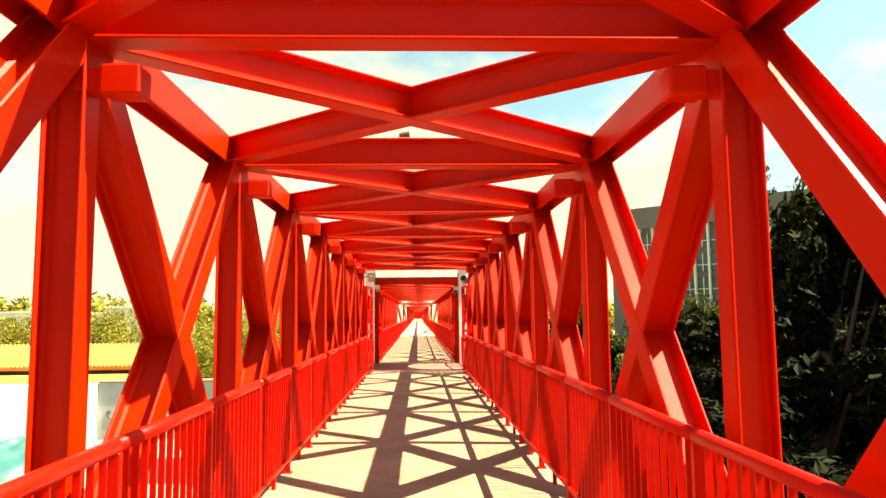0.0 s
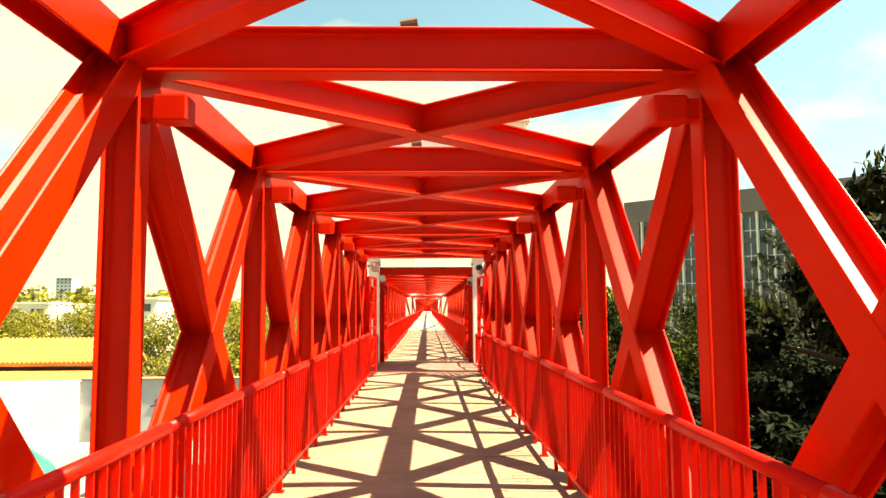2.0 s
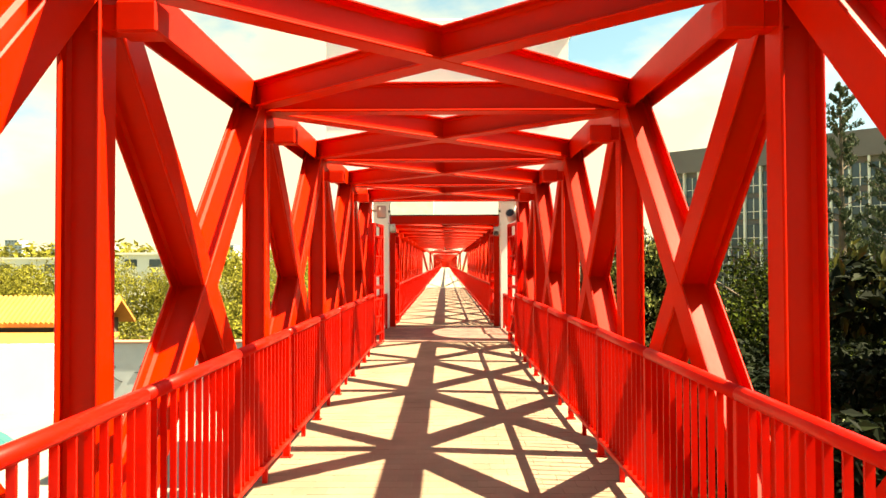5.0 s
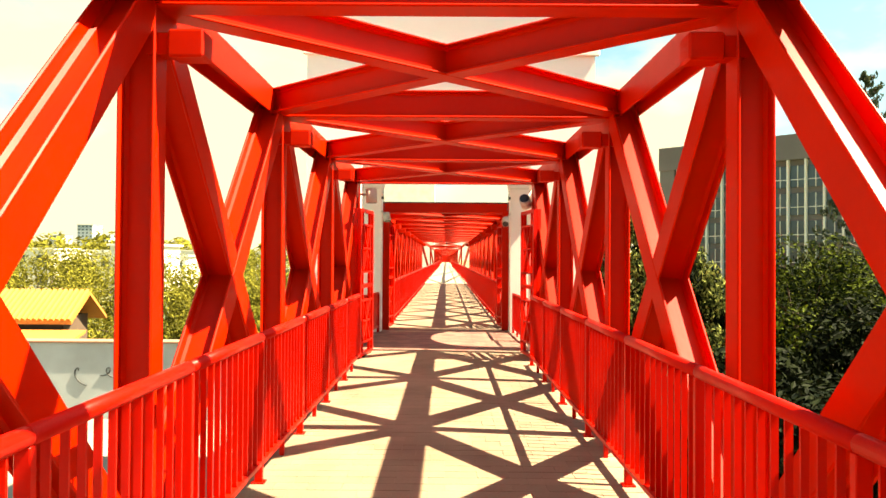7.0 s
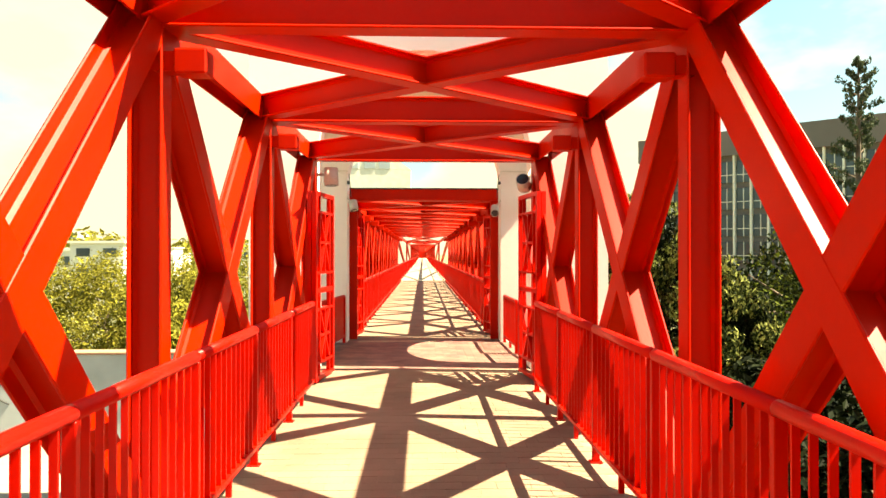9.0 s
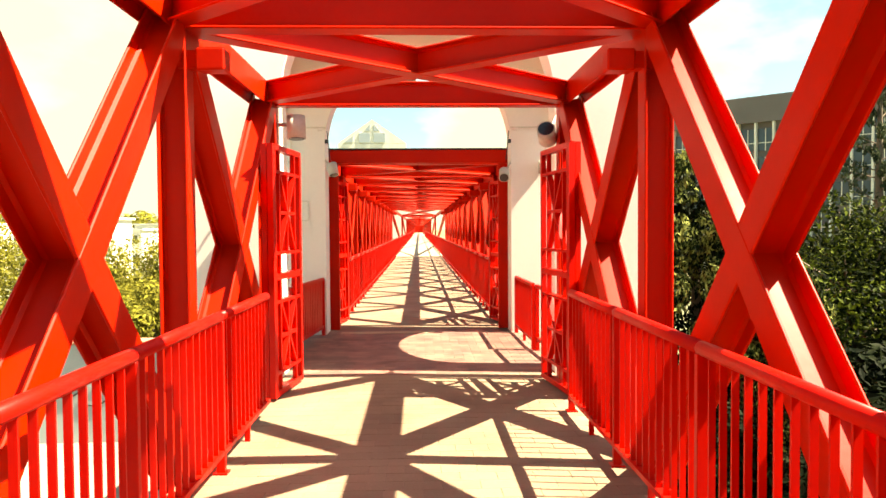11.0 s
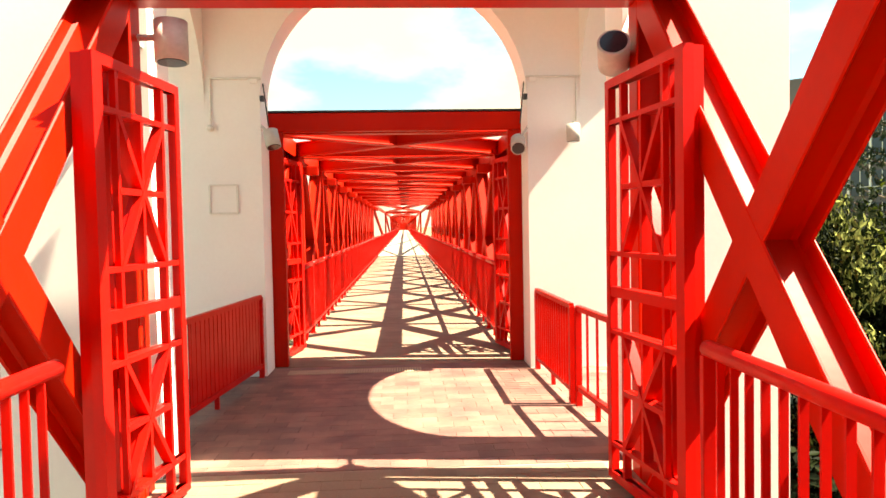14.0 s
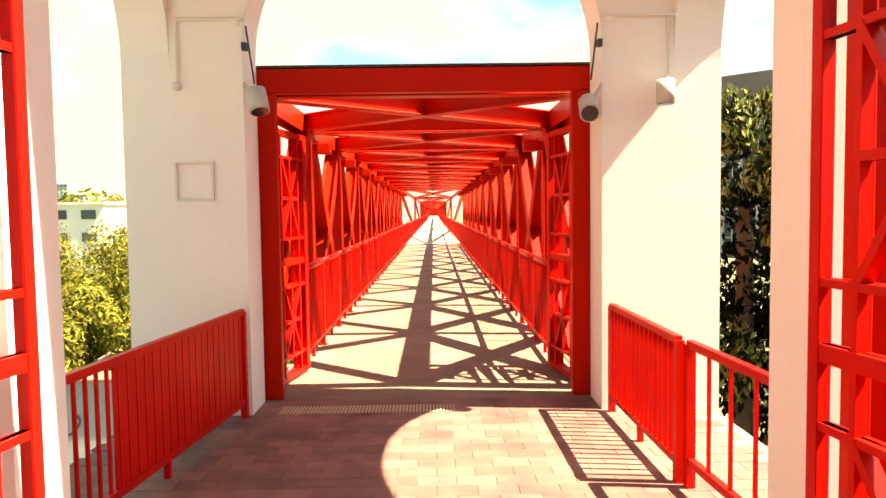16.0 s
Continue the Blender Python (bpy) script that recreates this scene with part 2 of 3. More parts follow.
Y2 = 24.92
END2 = Y2 + 10 * L
span(Y0 - 2 * L, 8, L, 0.0, "red painted steel truss footbridge span with crossed braces")
span(Y2, 10, L, 0.27, "red painted steel truss footbridge span beyond the white tower")
span(END2 + 0.3, 2, 28.0, 0.2, "slender red steel open span with long bays", 0.75)
span(END2 + 56.6, 22, 9.0, 0.2, "far red steel truss footbridge span beyond the open bays", 0.999)


pf = tagged(new("portal_frame"), "red steel portal frame at the start of the far span", "frame")
for s in (-1, 1):
    x0, x1 = sorted((s * 1.37, s * 1.72))
    part("post", box(bmesh.new(), x0, x1, 24.65, 24.75, 0.0, 2.86, 0.01), RED, pf)
part("lintel", box(bmesh.new(), -1.72, 1.72, 24.66, 24.76, 2.862, 3.09, 0.01), RED, pf)
part("top_seal", box(bmesh.new(), -1.7, 1.7, 24.65, 24.77, 3.094, 3.115), BLACK, pf)


# added red panel, stands in for converging trusses that close the far opening
fg = tagged(new("far_gate"), "red panel with posts added to close the view at the far end of the bridge", "gate")
part("panel", box(bmesh.new(), -1.7, 1.7, END2 + 259.6, END2 + 259.7, 0.0, 3.1), RED, fg)
for s in (-1, 1):
    x0, x1 = sorted((s * 1.5, s * 1.75))
    part("post", box(bmesh.new(), x0, x1, END2 + 259.3, END2 + 259.58, 0.0, 3.2, 0.02), RED, fg)


# ---- railings ----
RX, RZ = 1.425, 1.12


def railing_panel(length, n, feet=True, top=RZ, low=0.15):
    """One panel along +y from the origin: tube handrail, bottom rail, posts with feet and flat balusters."""
    root = tagged(new("railing_panel"), "red painted steel railing panel with closely set flat balusters", "railing", "walkway railings")
    smooth(part("handrail", tube(bmesh.new(), (0, 0, top), (0, length, top), 0.038, seg=14), RED_RAIL, root))
    part("bottom_rail", box(bmesh.new(), -0.03, 0.03, 0.0, length, low - 0.02, low + 0.02, 0.004), RED_RAIL, root)
    post = part("post", box(bmesh.new(), -0.03, 0.03, -0.02, 0.02, 0.0, top - 0.03, 0.004), RED_RAIL, root)
    box_foot = part("foot_plate", box(bmesh.new(), -0.05, 0.05, -0.045, 0.045, 0.001, 0.012), RED_RAIL, post)
    mid = part("foot", box(bmesh.new(), -0.02, 0.02, length / 2 - 0.015, length / 2 + 0.015, 0.0, low - 0.02), RED_RAIL, root)
    first = None
    for i in range(n):
        y = length * (i + 1) / (n + 1)
        if first is None:
            bm = box(bmesh.new(), -0.017, 0.017, -0.006, 0.006, low + 0.02, top - 0.034)
            box(bm, -0.03, -0.019, -0.012, 0.012, low + 0.02, low + 0.05)
            first = part("baluster", bm, RED_RAIL, root)
            first.matrix_basis = pose(0, y, 0)
        else:
            again(first, pose(0, y, 0))
    return root


proto = railing_panel(L / 2, 11)
proto.matrix_basis = pose(-RX, Y0 - 2 * L, 0)
rail_ys = [Y0 - 2 * L + L / 2 * i for i in range(16)][:15]
for i, y in enumerate(rail_ys):
    if i:
        copy_thing(proto, pose(-RX, y, 0))
    copy_thing(proto, pose(RX, y + L / 2, 0, 0, 0, 180))
far = railing_panel(L / 2, 11)
far.matrix_basis = pose(-RX, Y2 + 0.95, 0)
for i in range(19):
    if i:
        copy_thing(far, pose(-RX, Y2 + 0.95 + i * L / 2, 0))
    copy_thing(far, pose(RX, Y2 + 0.95 + (i + 1) * L / 2, 0, 0, 0, 180))
long_ = railing_panel(5.6, 34)
long_.matrix_basis = pose(-RX, END2 + 0.0, 0)
for i in range(22):
    if i:
        copy_thing(long_, pose(-RX, END2 + i * 5.6, 0))
    copy_thing(long_, pose(RX, END2 + (i + 1) * 5.6, 0, 0, 0, 180))


# ---- lattice gates ----
def gate_leaf(width, height, parent, m):
    """A lattice leaf in the x z plane from the origin, rails, stiles and star braces as bars of one frame each."""
    leaf = new("leaf")
    leaf.parent = parent
    leaf.matrix_basis = m
    W, H, t = width, height, 0.05

    def stick(name, a, b, w, d=0.035):
        return part(name, bar(bmesh.new(), (a[0], 0, a[1]), (b[0], 0, b[1]), w, d, (1, 0, 0) if abs(a[0] - b[0]) < 0.01 else (0, 0, 1)), RED_RAIL, leaf)

    stick("stile", (t / 2, 0), (t / 2, H), 0.085, 0.06)
    stick("stile", (W - t / 2, 0), (W - t / 2, H), 0.05, 0.05)
    stick("rail", (t, H - t / 2), (W - t, H - t / 2), 0.055, 0.05)
    stick("rail", (t, t / 2), (W - t, t / 2), 0.055, 0.05)
    a, c = W * 0.24, W * 0.78
    for x in (a, c):
        stick("upright", (x, t), (x, H - t), 0.028, 0.034)
    for z, w in ((0.895, 0.03), (0.57, 0.03), (0.475, 0.065), (0.375, 0.03), (0.09, 0.03)):
        stick("rail", (t, H * z), (W - t, H * z), w, 0.04)
    for z0, z1 in ((0.57, 0.895), (0.09, 0.375)):
        zm = (z0 + z1) / 2
        stick("star_bar", (a, H * z0), (c, H * z1), 0.032, 0.046)
        stick("star_bar", (c, H * z0), (a, H * z1), 0.032, 0.042)
        stick("star_bar", (a, H * zm), (c, H * zm), 0.034, 0.038)
        stick("star_bar", ((a + c) / 2, H * z0), ((a + c) / 2, H * z1), 0.026, 0.034)
    return leaf


def gate(hinge, near, outer, label, facing=1):
    """A folded pair of leaves: the inner one from near to hinge, the outer one behind it."""
    g = tagged(new("lattice_gate"), label, "gate", "folding gates")
    for (p, q) in ((near, hinge), (outer, hinge)):
        d = Vector((q[0] - p[0], q[1] - p[1], 0))
        ang = math.degrees(math.atan2(d.y, d.x))
        gate_leaf(d.length, 2.57, g, pose(p[0], p[1], 0.03, 0, 0, ang))
    return g


gate((-1.36, 20.72), (-1.48, 19.8), (-1.55, 19.84), "red painted steel lattice gate folded open beside the railing")
gate((1.41, 20.66), (1.53, 19.72), (1.6, 19.76), "red painted steel lattice gate folded open beside the railing")
gate((-1.5, 25.02), (-1.36, 25.84), (-1.44, 25.86), "red lattice gate folded open behind the tower")
gate((1.5, 25.02), (1.36, 25.84), (1.44, 25.86), "red lattice gate folded open behind the tower")


# ---- white tower ----
def prism(bm, outline, y0, y1, axis="y"):
    """Extrudes an outline of (u, z) pairs; u runs along x for axis y, along y for axis x."""
    def v(u, z, w):
        return bm.verts.new((u, w, z) if axis == "y" else (w, u, z))
    a, b = [v(u, z, y0) for u, z in outline], [v(u, z, y1) for u, z in outline]
    n = len(outline)
    bm.faces.new(a), bm.faces.new(b[::-1])
    for i in range(n):
        bm.faces.new((a[i], a[(i + 1) % n], b[(i + 1) % n], b[i]))
    bmesh.ops.recalc_face_normals(bm, faces=bm.faces[:])
    return bm


def arched(bm, u0, u1, half, mid, spring, top, low, w0, w1, axis):
    """A wall from u0 to u1 with a round-headed opening, half wide on each side of mid."""
    arc = [(mid + half * math.cos(a), spring + half * math.sin(a)) for a in [math.pi * (1 - i / 40) for i in range(41)]]
    outline = [(u0, low), (mid - half, low)] + arc + [(mid + half, low), (u1, low), (u1, top), (u0, top)]
    return prism(bm, outline, w0, w1, axis)


TX, TF, TFI, TBI, TB, TTOP = 2.56, 21.0, 21.4, 24.18, 24.62, 7.0
tower = tagged(new("tower"), "white limewashed masonry tower with round arches over the walkway", "tower", kind="structure")
part("wall_south", arched(bmesh.new(), -2.66, 2.82, 1.62, 0, 3.25, TTOP, -4, TF, TFI, "y"), WHITE, tower)
part("wall_north", arched(bmesh.new(), -TX, TX, 1.53, 0, 3.14, TTOP, -4, TBI, TB, "y"), WHITE, tower)
mid, half = (TFI + TBI) / 2, (TBI - TFI) / 2
for s in (-1, 1):
    arc = [(mid + half * math.cos(a), 3.02 + half * math.sin(a)) for a in [math.pi * (1 - i / 40) for i in range(41)]]
    x0, x1 = sorted((s * 2.15, s * (TX - 0.004)))
    part("wall_side", prism(bmesh.new(), [(TFI, 3.02)] + arc + [(TBI, 3.02), (TBI, TTOP), (TFI, TTOP)], x0, x1, "x"), WHITE, tower)
part("ceiling", box(bmesh.new(), -2.15, 2.15, TFI, TBI, 5.2, 5.4), WHITE, tower)
part("roof", box(bmesh.new(), -2.82, 2.98, TF - 0.15, TB + 0.15, TTOP, TTOP + 0.25, 0.03), WHITE, tower)
part("cornice", box(bmesh.new(), -2.74, 2.9, TF - 0.07, TF - 0.002, 5.6, 5.75, 0.02), WHITE, tower)
for s in (-1, 1):
    x0, x1 = sorted((s * 1.55, s * 1.64))
    part("impost", box(bmesh.new(), x0, x1, TBI - 0.03, TBI - 0.001, 3.34, 3.42, 0.01), WHITE, tower)

fr = tagged(new("wall_frame"), "empty pale frame fixed on the white wall", "frame")
for a, b in (((-2.12, 1.88), (-1.81, 1.88)), ((-2.12, 2.2), (-1.81, 2.2)), ((-2.12, 1.88), (-2.12, 2.2)), ((-1.81, 1.88), (-1.81, 2.2))):
    part("slat", bar(bmesh.new(), (a[0], TBI - 0.012, a[1]), (b[0], TBI - 0.012, b[1]), 0.02, 0.02, (0, 1, 0)), CONDUIT, fr)


def floodlight(p, aim, r=0.1, ln=0.2, label="grey cylindrical floodlight on a wall bracket"):
    """A canister lamp with a dark glass face, held by a bracket."""
    g = tagged(new("floodlight"), label, "lamp", "tower lamps")
    p, aim = Vector(p), Vector(aim).normalized()
    smooth(part("housing", tube(bmesh.new(), p - aim * ln / 2, p + aim * ln / 2, r, seg=20), STEEL, g))
    part("glass", tube(bmesh.new(), p + aim * (ln / 2), p + aim * (ln / 2 + 0.006), r * 0.85, seg=20), DARK, g)
    return g


def bracket(g, a, b):
    part("bracket", bar(bmesh.new(), a, b, 0.03, 0.02), STEEL, g)


f1 = floodlight((-1.39, 20.78, 2.9), (0.03, -0.06, -1), 0.105, 0.26)
bracket(f1, (-1.66, 20.78, 2.93), (-1.66, TF + 0.01, 2.93))
part("bracket", bar(bmesh.new(), (-1.675, 20.78, 2.93), (-1.48, 20.78, 2.93), 0.03), STEEL, f1)
f2 = floodlight((1.48, 20.76, 2.81), (-0.25, -0.8, 0.45), 0.105, 0.22, "grey round floodlight with a dark glass on a hanging bracket")
bracket(f2, (1.53, 20.82, 2.87), (1.69, TF + 0.01, 3.16))
f3 = floodlight((-1.4, TBI - 0.04, 2.71), (0.25, -0.3, -1), 0.085, 0.2)
bracket(f3, (-1.42, TBI - 0.04, 2.77), (-1.56, TBI + 0.03, 2.89))
f4 = floodlight((1.41, TBI - 0.04, 2.62), (-0.1, -0.7, -0.5), 0.085, 0.2)
bracket(f4, (1.43, TBI - 0.04, 2.68), (1.56, TBI + 0.03, 2.86))
f5 = floodlight((2.03, TBI - 0.14, 2.73), (0, -0.02, -1), 0.075, 0.2, "small grey wall lamp casting a long shadow")
bracket(f5, (2.06, TBI - 0.12, 2.86), (2.06, TBI + 0.01, 2.86))

for s in (-1, 1):
    c = tagged(new("conduit"), "white cable conduit run along the wall", "conduit", "tower conduits")
    y = TBI - 0.02
    xe = -2.08 if s < 0 else 2.52
    part("pipe", tube(bmesh.new(), (s * 1.53, y, 3.4), (xe, y, 3.4), 0.014, seg=8), CONDUIT, c)
    xd = -2.08 if s < 0 else 2.1
    part("pipe", tube(bmesh.new(), (xd, y, 3.4), (xd, y, 2.86), 0.011, seg=8), CONDUIT, c)
    part("pipe", tube(bmesh.new(), (s * 1.525, y, 3.4), (s * 1.525, TB - 0.1, 3.34), 0.014, seg=8), CONDUIT, c)
    part("cable", tube(bmesh.new(), (s * 1.49, TBI - 0.02, 3.34), (s * 1.46, TBI + 0.1, 2.88), 0.008, seg=6), BLACK, c)
    part("clamp", box(bmesh.new(), s * 1.505 - 0.02, s * 1.505 + 0.02, TBI - 0.05, TBI + 0.02, 3.14, 3.2), BLACK, c)
b = tagged(new("bulb_holder"), "small white bulb holder hanging from the conduit", "lamp")
bm = bmesh.new()
bmesh.ops.create_uvsphere(bm, u_segments=14, v_segments=10, radius=0.04, matrix=pose(-2.08, TBI - 0.05, 2.84))
smooth(part("bulb", bm, CONDUIT, b))

for y in (Y0 + L, Y0 + 2 * L, END1):
    g = tagged(new("beam_lamp"), "small brown lamp fitting on top of a cross beam", "lamp", "beam lamps")
    bm = box(bmesh.new(), -0.14, -0.02, y - 0.05, y + 0.05, ZT + 0.127, ZT + 0.15, 0.004)
    tube(bm, (-0.13, y, ZT + 0.175), (-0.03, y, ZT + 0.19), 0.03, 0.035, 10)
    part("housing", bm, HUTWALL, g)

# rails inside the tower
def tower_rail(a, b, n, top, low, label, width=0.032, sheet=0.0):
    a, b = Vector(a), Vector(b)
    g = tagged(new("tower_railing"), label, "railing", "tower railings")
    d = (b - a).normalized()
    part("top_rail", bar(bmesh.new(), a + Vector((0, 0, top)), b + Vector((0, 0, top)), 0.05, 0.045, (0, 0, 1)), RED_RAIL, g)
    part("bottom_rail", bar(bmesh.new(), a + Vector((0, 0, low)), b + Vector((0, 0, low)), 0.05, 0.04, (0, 0, 1)), RED_RAIL, g)
    for p in (a, b):
        part("post", bar(bmesh.new(), p, p + Vector((0, 0, top)), 0.055, 0.055), RED_RAIL, g)
    if sheet:
        e = a.lerp(b, sheet)
        part("sheet_panel", bar(bmesh.new(), a.lerp(b, 0.02) + Vector((0, 0, (top + low) / 2)), e + Vector((0, 0, (top + low) / 2)), top - low - 0.05, 0.012, (0, 0, 1)), RED_RAIL, g)
    m = (a + b) / 2
    part("foot", bar(bmesh.new(), m, m + Vector((0, 0, low)), 0.04, 0.04), RED_RAIL, g)
    first = None
    for i in range(n):
        p = a.lerp(b, (i + 1) / (n + 1))
        if first is None:
            first = part("baluster", box(bmesh.new(), -width / 2, width / 2, -0.008, 0.008, low + 0.02, top - 0.02), RED_RAIL, g)
            first.matrix_basis = pose(p.x, p.y, 0)
        else:
            again(first, pose(p.x, p.y, 0))
    return g


tower_rail((-1.58, 24.12, 0), (-1.87, 21.45, 0), 26, 0.92, 0.14, "red steel railing across the side arch of the white tower", 0.02, 0.72)
tower_rail((1.6, 24.12, 0), (1.62, 22.56, 0), 15, 0.92, 0.14, "red steel railing panel in the sunlit side arch", 0.07)
tower_rail((1.66, 22.48, 0), (1.72, 21.44, 0), 3, 0.91, 0.17, "open red steel railing with thin uprights in the side arch", 0.02)

# ---- deck and paving ----
deck = part("floor", box(bmesh.new(), -1.6, 1.6, Y0 - 2 * L - 0.5, TF + 0.012, -0.14, -0.0035), JOINT)
tagged(deck, "pale stone paved walkway deck of the bridge", "floor", kind="structure")
deck2 = part("floor", box(bmesh.new(), -2.5, 2.5, TF + 0.016, TB - 0.006, -0.3, -0.005), JOINT)
tagged(deck2, "stone paved floor under the white tower", "floor", kind="structure")
deck3 = part("floor", box(bmesh.new(), -1.6, 1.6, TB - 0.002, END2, -0.14, -0.0035), JOINT)
tagged(deck3, "pale stone paved walkway deck beyond the tower", "floor", kind="structure")
deck4 = part("floor", box(bmesh.new(), -1.6, 1.6, END2, END2 + 260, -0.14, 0.03), CONCRETE)
tagged(deck4, "bright concrete deck of the far span", "floor", kind="structure")
rng = random.Random(4)
PW, PH = 0.26, 0.155          # paver
tile_kinds = []
for k in range(5):
    bm = box(bmesh.new(), -PW / 2 + 0.001, PW / 2 - 0.001, -PH / 2 + 0.001, PH / 2 - 0.001, -0.012, 0.0, 0.002)
    me = bpy.data.meshes.new("paver")
    bm.to_mesh(me)
    bm.free()
    me.materials.append(TILE)
    tile_kinds.append(me)
deck_kinds = [k.copy() for k in tile_kinds]
for k in deck_kinds:
    k.materials[0] = DECK


def pave(floor, x0, x1, y0, y1, near0, near1, limit=1.55, stone=None):
    """Pavers in staggered courses; those between near0 and near1 are pieces of their own, the rest one sheet."""
    verts, faces = [], []
    nx, ny = round((x1 - x0) / PW), round((y1 - y0) / PH)
    for j in range(ny):
        y = y0 + (j + 0.5) * (y1 - y0) / ny
        off = PW / 2 if j % 2 else 0.0
        for i in range(nx + (1 if off else 0)):
            x = x0 + (i + 0.5) * PW - off
            if x < x0 or x > x1:
                continue
            dz = rng.uniform(-0.001, 0.001)
            if near0 <= y <= near1 and abs(x) < limit:
                o = new("paver", rng.choice(tile_kinds if stone is None else deck_kinds))
                o.parent = floor
                o.matrix_basis = pose(x, y, dz, rng.uniform(-0.25, 0.25), rng.uniform(-0.25, 0.25), rng.uniform(-0.4, 0.4))
            else:
                b0 = len(verts)
                for zz, g in ((-0.012, 0.001), (dz, 0.002)):
                    for sx, sy in ((-1, -1), (1, -1), (1, 1), (-1, 1)):
                        verts.append((x + sx * (PW / 2 - g), y + sy * (PH / 2 - g), zz))
                faces.append((b0 + 4, b0 + 5, b0 + 6, b0 + 7))
                for q in range(4):
                    faces.append((b0 + q, b0 + (q + 1) % 4, b0 + 4 + (q + 1) % 4, b0 + 4 + q))
    if verts:
        me = bpy.data.meshes.new("paving")
        me.from_pydata(verts, [], faces)
        me.materials.append(stone or TILE)
        o = new("paving", me)
        o.parent = floor
        tagged(o, "pale stone pavers laid in courses", kind="stuff")


# ---- ground and far things ----
ground = part("ground", box(bmesh.new(), -2500, 2500, -600, 3500, -5.5, -4.2), GROUND)
tagged(ground, "scrubby green and brown ground below the bridge", "ground", kind="structure")
yard = part("yard", box(bmesh.new(), -40, -3.2, -20, 30.2, -4.2, -3.4), SAND)
tagged(yard, "pale sandy yard beside the bridge", "ground", kind="structure")
rw = part("riverside_wall", box(bmesh.new(), -13.6, -4.5, 29.6, 30.0, -4.2, -1.0, 0.02), GREYWALL)
tagged(rw, "long grey rendered wall with a dark coping", "wall", kind="structure")
part("coping", box(bmesh.new(), -13.6, -4.5, 29.52, 30.08, -0.998, -0.93, 0.015), BRICK, rw)
scr = random.Random(31)
for k in range(9):
    cx, cz, rr = -12.9 + k * 0.95 + scr.uniform(-0.3, 0.3), -2.1 + scr.uniform(-0.35, 0.45), scr.uniform(0.14, 0.4)
    cu = bpy.data.curves.new("scrawl", "CURVE")
    cu.dimensions, cu.bevel_depth, cu.bevel_resolution = "3D", 0.02, 1
    sp_ = cu.splines.new("POLY")
    sp_.points.add(23)
    turn, ph = scr.choice((3.5, 5.2, 7.0)), scr.uniform(0, 6)
    for q in range(24):
        a = ph + turn * q / 23
        sp_.points[q].co = (cx + rr * math.cos(a) * (0.5 + q / 30) + 0.5 * q / 23, 29.585, cz + rr * math.sin(a) * (0.6 + q / 50), 1)
    o_ = new("scrawl", cu)
    o_.data.materials.append(BLACK)
    o_.parent = rw
ww = part("yard_wall", box(bmesh.new(), -45, -13.62, 29.4, 29.9, -4.2, -1.05, 0.02), WHITE)
tagged(ww, "long white painted yard wall", "wall", kind="structure")
tarp = bmesh.new()
bmesh.ops.create_grid(tarp, x_segments=44, y_segments=44, size=1.0)
for v in tarp.verts:
    u_, w_ = v.co.x, v.co.y
    fold = noise.noise(Vector((u_ * 2.2, w_ * 2.2, 4.0))) + 0.5 * noise.noise(Vector((u_ * 5.5, w_ * 5.5, 9.0)))
    h_ = 1.25 * max(0.0, 1 - 0.95 * (u_ * u_ + w_ * w_)) ** 0.6 + 0.28 * fold * (1 - max(abs(u_), abs(w_)))
    v.co = (-13.2 + 2.0 * u_ + 0.15 * fold, 22.8 + 2.4 * w_, -3.44 + h_)
tp = part("tarpaulin", tarp, TEAL)
tagged(tp, "crumpled teal tarpaulin draped over a heap in the pale yard", "tarpaulin")


def foliage(name, material, blobs, n, size, seed, parent, squash=1.0, droop=0.0):
    """Leaves strewn over the skins of many small clumps, as one mesh of folded leaf blades."""
    g = np.random.default_rng(seed)
    bl = np.array(blobs)
    w = bl[:, 3] ** 2
    idx = g.choice(len(bl), n, p=w / w.sum())
    d = g.normal(size=(n, 3))
    d /= np.linalg.norm(d, axis=1)[:, None]
    r = bl[idx, 3] * g.uniform(0.72, 1.08, n)
    c = bl[idx, :3] + d * r[:, None] * np.array([1, 1, squash])
    nrm = d + g.normal(size=(n, 3)) * 0.55 + np.array([0, 0, 0.35])
    nrm /= np.linalg.norm(nrm, axis=1)[:, None]
    u = np.cross(nrm, g.normal(size=(n, 3)))
    u[:, 2] -= droop
    u /= np.linalg.norm(u, axis=1)[:, None]
    v = np.cross(nrm, u)
    s = size * g.uniform(0.6, 1.35, n)[:, None]
    tip, base = c + u * s, c - u * s
    l_, r_ = c + v * s * 0.42 + nrm * s * 0.12, c - v * s * 0.42 + nrm * s * 0.12
    vs = np.stack([base, l_, tip, r_], 1).reshape(-1, 3)
    me = bpy.data.meshes.new(name)
    k = np.arange(n) * 4
    fs = np.concatenate([np.stack([k, k + 1, k + 2], 1), np.stack([k, k + 2, k + 3], 1)])
    me.from_pydata(vs.tolist(), [], fs.tolist())
    me.materials.append(material)
    o = new(name, me)
    o.parent = parent
    return o


